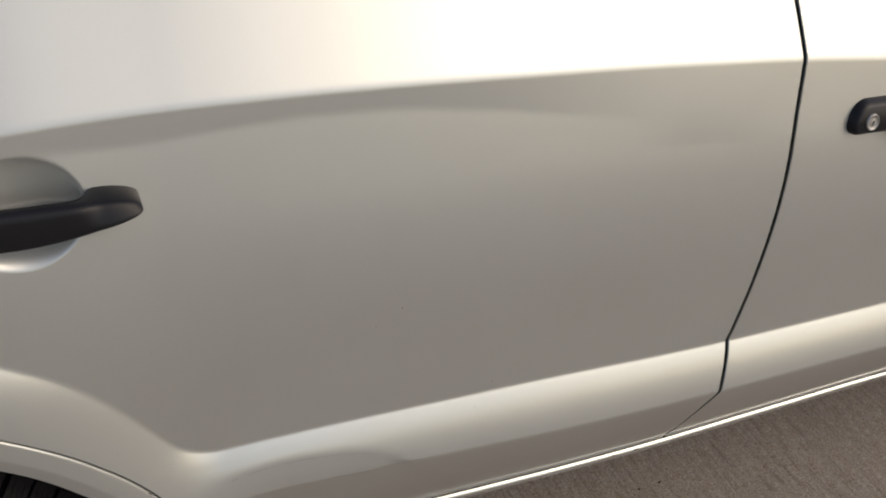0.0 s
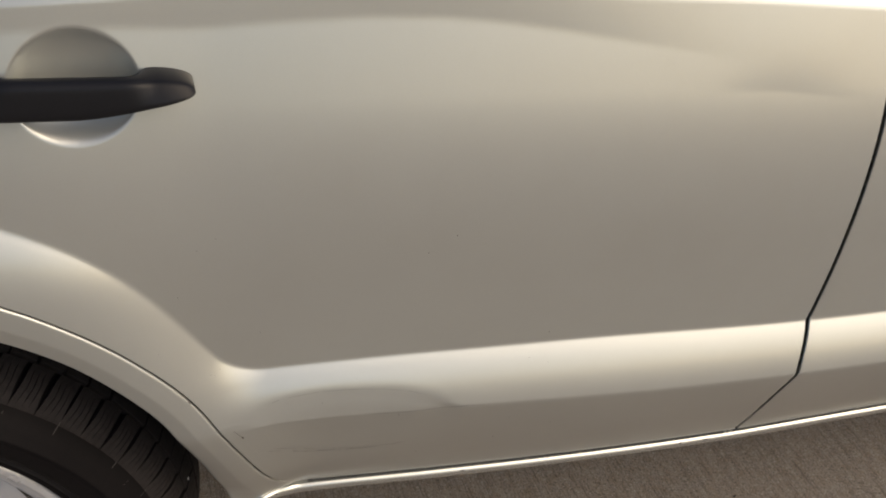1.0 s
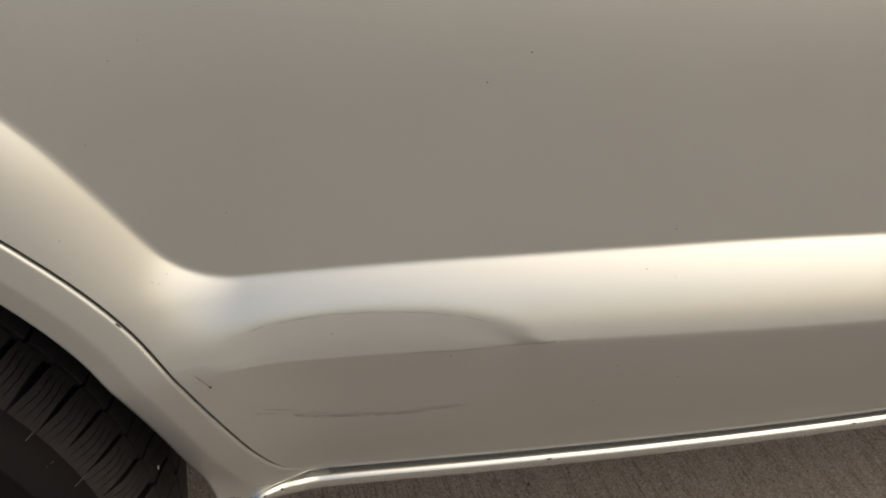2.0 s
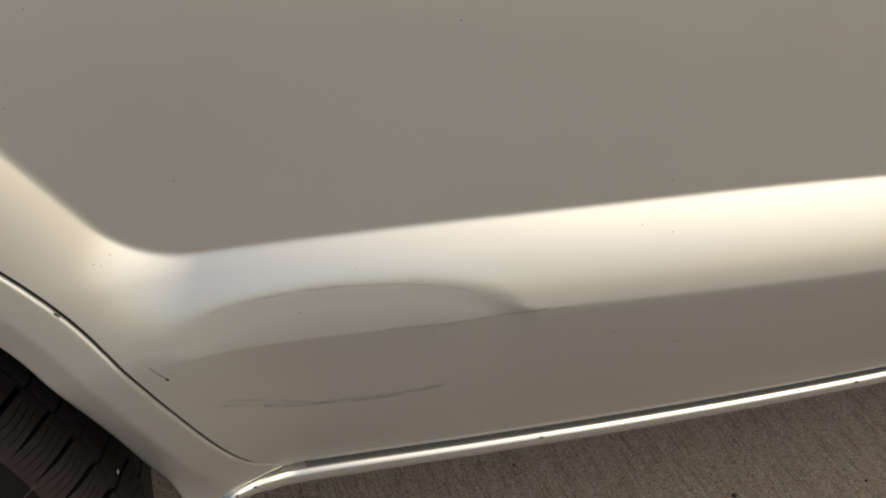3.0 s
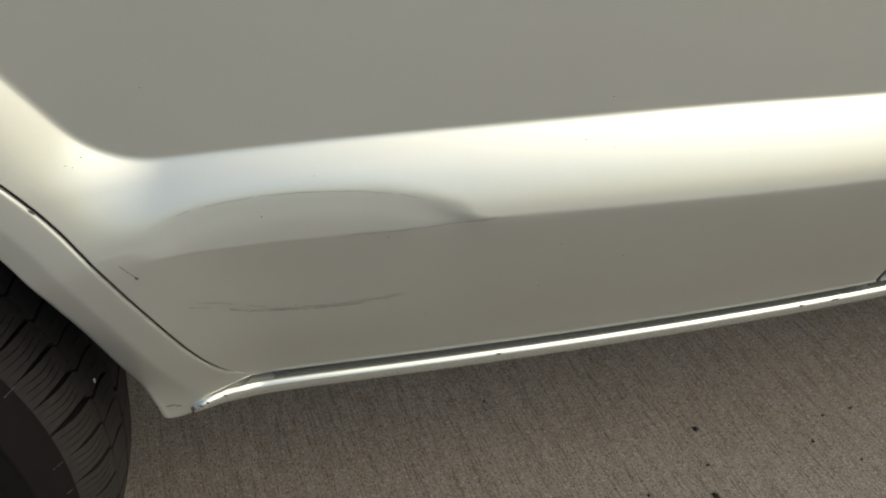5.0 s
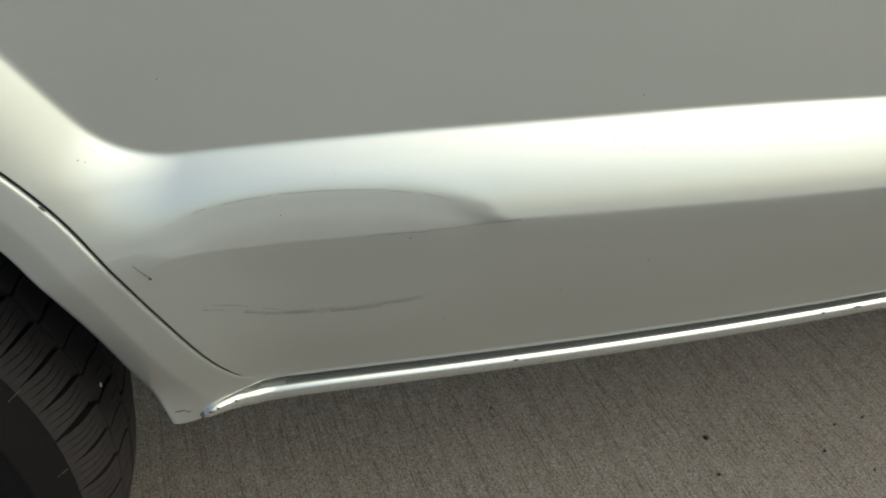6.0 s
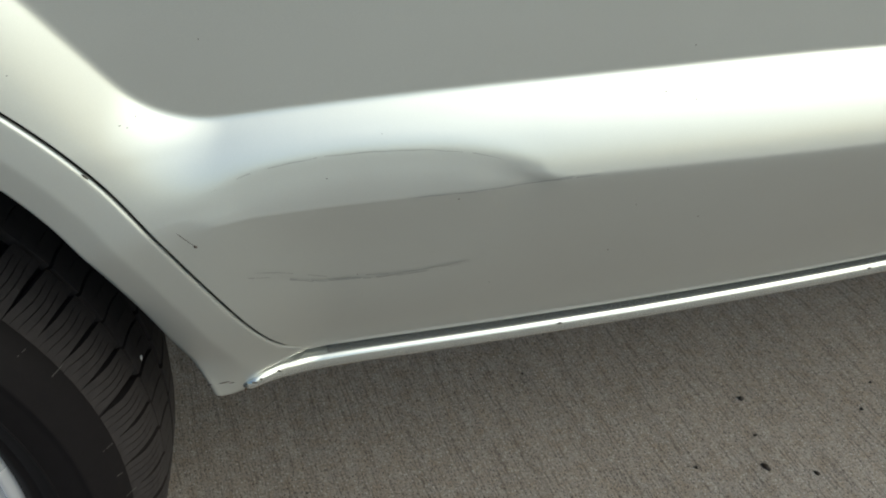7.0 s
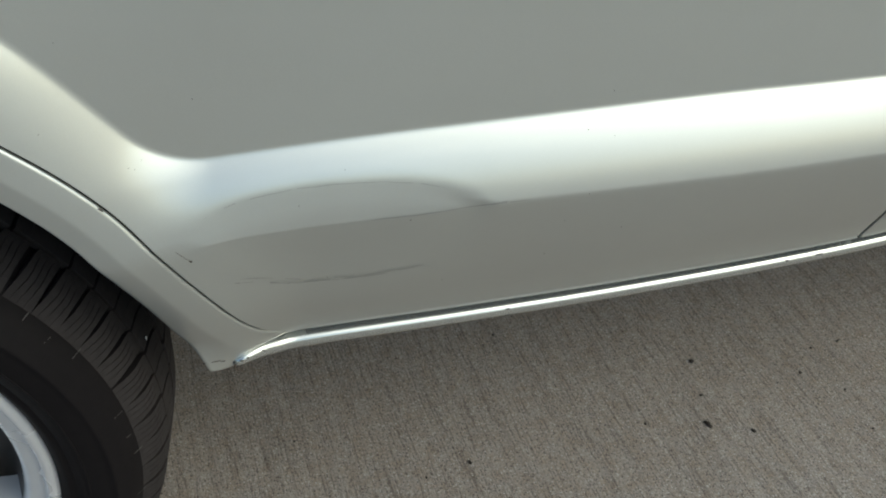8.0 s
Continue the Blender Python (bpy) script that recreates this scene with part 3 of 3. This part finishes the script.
    tagged(part("rubbed_ticks", fin(bm), RUBBED, wheel, "pale rubbed ticks along the tyre shoulder"), kind="stuff")
    bm = bmesh.new()
    lathe(bm, [(0.2212, -0.0302), (0.2214, -0.0314), (0.2222, -0.0318), (0.2230, -0.0316), (0.2232, -0.0308)], c, 96)
    part("bead_line", fin(bm), RUBBER, wheel)
    return wheel


build_wheel(WHEEL_X)
build_wheel(2.08)
build_wheel(WHEEL_X, -1.0, 1.58)
build_wheel(2.08, -1.0, 1.58)


# ---- door handles ----
def pull_bar(bm, x0, x1, top, low, reach, blunt, tip=0.10, n=56):
    """A handle bar with a flat top, a crisp ridge and a leaning front face; both ends settle on the door skin.
    top, low: height above and below along the bar; blunt: share of the bar taken by the rounded ends."""
    rows = []
    for k in range(n + 1):
        t = 0.5 - 0.5 * math.cos(math.pi * k / n)
        x = x0 + (x1 - x0) * t
        near = min(t, 1 - t) / blunt
        e = max(0.0, 1 - max(0.0, 1 - near) ** 2) ** 0.5
        skin = skin_y(0.770)
        arch = smooth01(min(t, 1 - t) / 0.30)
        back = skin + 0.006 - 0.018 * smooth01((arch - 0.55) / 0.45)
        front = skin + 0.002 - reach * (0.75 + 0.25 * e)
        zt, zb = top(t), low(t)
        mid = 0.42 * zt + 0.58 * zb
        zt, zb = mid + (zt - mid) * (tip + (1 - tip) * e), mid + (zb - mid) * (tip + (1 - tip) * e)
        prof = [(0.0, 0.97), (0.12, 0.99), (0.30, 1.0), (0.52, 0.97), (0.68, 0.90), (0.75, 0.85), (0.79, 0.79), (0.83, 0.70), (0.91, 0.45), (0.97, 0.25), (1.0, 0.13), (0.985, 0.05), (0.94, 0.0), (0.60, 0.0), (0.20, 0.06), (0.0, 0.16)]
        rows.append([(x, back + (front - back) * a, zb + (zt - zb) * b) for a, b in prof])
    vs = add_grid(bm, rows, close_u=True)
    bm.faces.new(list(reversed(vs[0])))
    bm.faces.new(vs[-1])
    bmesh.ops.recalc_face_normals(bm, faces=bm.faces[:])


bm = bmesh.new()
pull_bar(bm, -0.393, -0.2500, lambda t: 0.7735, lambda t: 0.7503 + 0.0085 * smooth01((t - 0.5) / 0.5), 0.026, 0.18, 0.12)
part("door_handle", bm, BLACK_PLASTIC, rear_door, "black plastic pull handle")

def handle_plate(bm, x0, x1, z0, z1, levels):
    """A housing with a round upper and a tight lower corner, stepping in towards the front."""
    outline = []
    for cx, cz, r, a0 in ((x1 - 0.006, z0 + 0.006, 0.006, -90), (x1 - 0.012, z1 - 0.012, 0.012, 0), (x0 + 0.019, z1 - 0.019, 0.019, 90), (x0 + 0.010, z0 + 0.010, 0.010, 180)):
        outline += [(cx, cz, r, radians(a0 + 90 * k / 10)) for k in range(11)]
    rows = []
    for dy, inset in levels:
        row = []
        for cx, cz, r, a in outline:
            q = max(0.0008, r - inset)
            x, z = cx + q * math.cos(a), cz + q * math.sin(a)
            row.append((x, skin_y(z) - dy, z))
        rows.append(row)
    vs = add_grid(bm, rows, close_u=True)
    bm.faces.new(vs[-1])
    bmesh.ops.recalc_face_normals(bm, faces=bm.faces[:])


bm = bmesh.new()
handle_plate(bm, 0.3535, 0.5150, 0.7376, 0.7688, ((-0.004, 0.0), (0.0005, 0.0002), (0.0035, 0.0010), (0.0062, 0.0024), (0.0078, 0.0040), (0.0084, 0.0052)))
front_handle = part("door_handle", bm, BLACK_PLASTIC, front_door, "black plastic door handle with a lock")
bm = bmesh.new()
add_box(bm, (0.404, skin_y(0.750) - 0.0165, 0.7370), (0.506, skin_y(0.750) + 0.004, 0.7560), 0.004)
part("pull_lever", bm, BLACK_PLASTIC, front_handle)

bm = bmesh.new()
cx, cz = 0.3755, 0.7512
cy = skin_y(cz) - 0.0086
rows = []
for r, dy in ((0.0074, 0.006), (0.0074, -0.0008), (0.0068, -0.0014), (0.0060, -0.0010), (0.0056, -0.0002), (0.0030, -0.0009), (0.0005, -0.0011)):
    rows.append([(cx + r * math.cos(math.tau * i / 32), cy + dy + 0.25 * r * math.sin(math.tau * i / 32), cz + r * math.sin(math.tau * i / 32)) for i in range(32)])
add_grid(bm, rows, close_u=True)
bmesh.ops.recalc_face_normals(bm, faces=bm.faces[:])
lock = part("lock_cylinder", bm, STEEL, front_handle, "round metal key lock")
bm = bmesh.new()
add_box(bm, (cx - 0.0004, cy - 0.0015, cz - 0.0016), (cx + 0.0004, cy + 0.0004, cz + 0.0016))
part("keyhole", bm, GAP_SEAL, lock)

# ---- cabin, bonnet, far side: plain closing forms ----
def loft(name, sections, mat, label=""):
    bm = bmesh.new()
    add_grid(bm, sections)
    bmesh.ops.recalc_face_normals(bm, faces=bm.faces[:])
    return part(name, bm, mat, car, label)


def across(x, z, y0, y1, crown=0.02, n=12):
    return [(x, y0 + (y1 - y0) * i / n, z + crown * (1 - (2 * i / n - 1) ** 2)) for i in range(n + 1)]


Y0, Y1 = side_y(0, BELT), 1.58 - side_y(0, BELT)
loft("roof", [across(x, z, 0.24, 1.34, 0.03) for x, z in ((-0.95, 1.33), (-0.6, 1.385), (-0.1, 1.405), (0.5, 1.40), (0.95, 1.36))], PAINT)
loft("boot_lid", [across(x, z, Y0 + i, Y1 - i, 0.02) for x, z, i in ((-1.36, 0.90, 0.06), (-1.2, 0.95, 0.03), (-1.05, 0.965, 0.02))], PAINT)
loft("bonnet", [across(x, wing_top(x) + 0.003, side_y(x, wing_top(x)) + 0.22 * max(0.0, x - 2.2) ** 2, 1.58 - side_y(x, wing_top(x)) - 0.22 * max(0.0, x - 2.2) ** 2, 0.045) for x in (1.50, 1.6, 1.8, 2.0, 2.2, 2.4, 2.6, 2.8)], PAINT)
loft("windscreen", [across(x, z, y, 1.58 - y, 0.03) for x, z, y in ((0.97, 1.355, 0.25), (1.55, 0.965, 0.05))], GLASS)
loft("rear_window", [across(x, z, y, 1.58 - y, 0.02) for x, z, y in ((-1.05, 0.965, 0.06), (-0.95, 1.325, 0.25))], GLASS)
for flip in (None, 1.58):
    rows = []
    for k in range(9):
        v = k / 8
        z = BELT + (1.375 - BELT) * v
        y = Y0 + 0.008 + (0.235 - Y0) * v ** 1.15
        row = []
        for i in range(21):
            x = (-1.04 + 0.10 * v) + ((1.56 - 0.60 * v) - (-1.04 + 0.10 * v)) * i / 20
            row.append((x, y if flip is None else flip - y, z))
        rows.append(row)
    loft("side_window", rows, GLASS, "dark tinted side glass")
loft("rear_bumper", [[(x, y, z) for x, z in ((-1.36, 0.90), (-1.40, 0.70), (-1.45, 0.58), (-1.44, 0.36), (-1.30, 0.28))] for y in (0.02, 0.45, 0.8, 1.28, 1.56)], PAINT)
loft("front_bumper", [[(x, y, z) for x, z in ((2.78, 0.71), (2.86, 0.60), (2.88, 0.45), (2.84, 0.28), (2.6, 0.24))] for y in (0.06, 0.45, 0.8, 1.28, 1.52)], PAINT)


def far_panel():
    bm = bmesh.new()
    cols = []
    for i in range(131):
        x = -1.36 + (2.815 + 1.36) * i / 130
        zb = 0.34
        for wx in (WHEEL_X, 2.08):
            c = 0.31 ** 2 - (x - wx) ** 2
            if c > 0:
                zb = max(zb, WHEEL_R + math.sqrt(c))
        bow = 0.25 * max(0.0, -0.95 - x) ** 2 + 0.22 * max(0.0, x - 2.2) ** 2
        top = wing_top(x)
        cols.append([(x, 1.58 - side_y(x, zb + (top - zb) * v) - bow, zb + (top - zb) * v) for v in [k / 40 for k in range(41)]])
    add_grid(bm, list(zip(*cols)))
    bmesh.ops.reverse_faces(bm, faces=bm.faces[:])
    return part("far_side_panel", bm, PAINT, car)


far_panel()


# ---- marks and wear ----
def strip(name, pts, width, mat, parent, label="", lift=0.0005, seed=1, broken=0.0):
    """A thin worn line along the side surface."""
    bm = bmesh.new()
    rows, n = [], 90
    xs, zs = zip(*pts)
    d = [0.0]
    for a, b in zip(pts, pts[1:]):
        d.append(d[-1] + math.hypot(b[0] - a[0], b[1] - a[1]))
    for k in range(n + 1):
        q = d[-1] * k / n
        x, z = float(np.interp(q, d, xs)), float(np.interp(q, d, zs))
        z += 0.0006 * noise.noise((x * 90, seed, 0))
        w = width * max(0.0, min(1.0, 12 * k / n, 12 * (1 - k / n))) * (0.55 + 0.9 * abs(noise.noise((x * 60, seed * 3.1, 2))))
        if noise.noise((x * 110, seed * 7.7, 5)) < broken - 0.5:
            w = 0.0
        rows.append([(x, side_y(x, z - w / 2) - lift, z - w / 2), (x, side_y(x, z + w / 2) - lift, z + w / 2)])
    for a, b in zip(rows, rows[1:]):
        if a[1][2] - a[0][2] > 1e-5 and b[1][2] - b[0][2] > 1e-5:
            bm.faces.new([bm.verts.new(p) for p in (a[0], b[0], b[1], a[1])])
        elif bm.faces:
            part(name, bm, mat, parent, label)
            bm = bmesh.new()
    if bm.faces:
        part(name, bm, mat, parent, label)


strip("scuff_line", [(-0.125, 0.4912), (-0.106, 0.4903), (-0.07, 0.4894), (-0.045, 0.4904), (-0.025, 0.4896)], 0.0006, SCUFF, rear_door, "thin grey scuff along the old edge", seed=2, broken=0.06)
for k, (drop, wide) in enumerate(((0.0, 0.0012), (0.0013, 0.0008), (-0.0009, 0.0006))):
    strip("scuff_line", [(x + 0.004 * k + 0.006, z - drop - 0.0012) for x, z in ((-0.212, 0.4575), (-0.198, 0.4523), (-0.171, 0.4378), (-0.136, 0.4312), (-0.106, 0.4315), (-0.090, 0.4340))],
          wide, SCUFF, rear_door, "curved grey scuff below the dent", seed=5 + 20 * k, broken=0.42)
strip("scuff_line", [(x, dent_top(x) - 0.0012) for x in (-0.214, -0.206, -0.196, -0.184, -0.165, -0.148, -0.130, -0.110, -0.090, -0.074)], 0.00035, SCUFF, rear_door, "thin scuff along the top of the dent", seed=9, broken=0.18)
strip("paint_chip", [(-0.2290, 0.4949), (-0.2255, 0.4900), (-0.2220, 0.4852)], 0.0005, CHIP, rear_door, "small brown paint chip", seed=11)
strip("paint_chip", [(-0.058, 0.4900), (-0.047, 0.4912), (-0.040, 0.4908)], 0.0005, SCUFF, rear_door, "grey chip at the tip of the dent", seed=13)


def blob(name, centre, size, mat, parent, seed, label="", squash=0.35):
    """A small irregular crumb or chip."""
    rng = random.Random(seed)
    bm = bmesh.new()
    bmesh.ops.create_icosphere(bm, subdivisions=2, radius=1.0)
    off = seed * 3.7
    for v in bm.verts:
        f = 1 + 0.95 * noise.noise(v.co * 1.7 + Vector((off, 0, 0)))
        v.co = Vector((v.co.x * size[0] * f, v.co.y * size[1] * f, v.co.z * size[2] * f))
    ob = part(name, bm, mat, parent, label)
    ob.location = centre
    ob.rotation_euler = (0, 0, rng.uniform(0, 3))
    return ob


for i, (x, w) in enumerate(((-0.001, 0.0018), (0.276, 0.0040), (0.245, 0.0016), (-0.183, 0.0015), (-0.194, 0.0009), (-0.198, 0.0018))):
    b = blob("paint_chip", sill_point(x, 0.0041, -0.0138), (w, 0.0006, 0.0004), CHIP, sill, 20 + i)
    b.rotation_euler = (radians(45), radians(18) if x < -0.16 else 0, 0)
for i, (x, z, w, h, m) in enumerate(((-0.2030, 0.3445, 0.0007, 0.0045, RUST), (-0.2150, 0.3600, 0.0030, 0.00016, CHIP), (-0.2105, 0.3563, 0.0017, 0.00016, CHIP), (-0.2228, 0.3625, 0.0009, 0.0006, CHIP))):
    b = blob("rust_spot" if m is RUST else "paint_chip", (x, side_y(x, z), z), (w, 0.0004, h), m, quarter, 40 + i, "brown rust at the toe of the arch" if m is RUST else "")
    b.rotation_euler = (0, 0, 0)
b = blob("rust_spot", (-0.2605, side_y(-0.2605, 0.5280), 0.5280), (0.0017, 0.0004, 0.00035), CHIP, quarter, 50, "dark rust spot at the edge of the flange")
b.rotation_euler = (0, radians(53), 0)
b = blob("paint_chip", (-0.2218, side_y(-0.2218, 0.4846), 0.4846), (0.0011, 0.0004, 0.0006), CHIP, rear_door, 57)
b.rotation_euler = (0, radians(40), 0)
for i, (x, z, w) in enumerate(((-0.2440, 0.5430, 0.0012), (-0.2410, 0.5415, 0.0007), (-0.2370, 0.5445, 0.0009), (-0.2800, 0.5730, 0.0008))):
    b = blob("scuff", (x, side_y(x, z), z), (0.6 * w, 0.0002, 0.0002), SCUFF, rear_door, 150 + i)
    b.rotation_euler = (0, radians(-20), 0)
rng = random.Random(8)
for i in range(24):
    x, z = rng.uniform(-0.34, 0.05), rng.uniform(0.38, 0.66)
    if x < rear_gap_x(z) + 0.008:
        continue
    r = rng.uniform(0.0002, 0.0004)
    b = blob("dirt_spot", (x, side_y(x, z), z), (r, 0.0003, r), CHIP, rear_door, 60 + i)
    b.rotation_euler = (0, 0, 0)

CRUMBS = [(0.330, 0.179, 0.0048, 0.0042), (0.314, 0.128, 0.0030, 0.0022), (0.300, 0.089, 0.0050, 0.0078), (0.344, 0.066, 0.0028, 0.0056), (0.233, 0.109, 0.0022, 0.0022),
          (0.481, 0.157, 0.0022, 0.0022), (0.520, 0.158, 0.0050, 0.0016), (0.445, 0.126, 0.0022, 0.0030), (0.475, 0.030, 0.0018, 0.0018), (0.480, 0.088, 0.0016, 0.0016),
          (0.030, 0.115, 0.0022, 0.0040), (-0.020, 0.110, 0.0016, 0.0020), (-0.140, 0.195, 0.0020, 0.0018), (0.120, 0.285, 0.0018, 0.0018), (0.260, -0.010, 0.0014, 0.0014)]
for i, (x, y, a, b) in enumerate(CRUMBS):
    ob = blob("crumb", (x, y, 0.0009), (a * 0.62, b * 0.62, 0.0016), DEBRIS, None, 80 + i)
    ob.rotation_euler = (0, 0, radians(12))
    tagged(ob, "small dark brown crumb of dry dirt on the concrete", "debris", group="crumbs on the concrete")

fleck = blob("fleck", (-0.2562, 0.0235, 0.3570), (0.0005, 0.0006, 0.0015), WHITE_FLECK, None, 131)
tagged(fleck, "tiny white fleck stuck to the tyre tread", "debris")
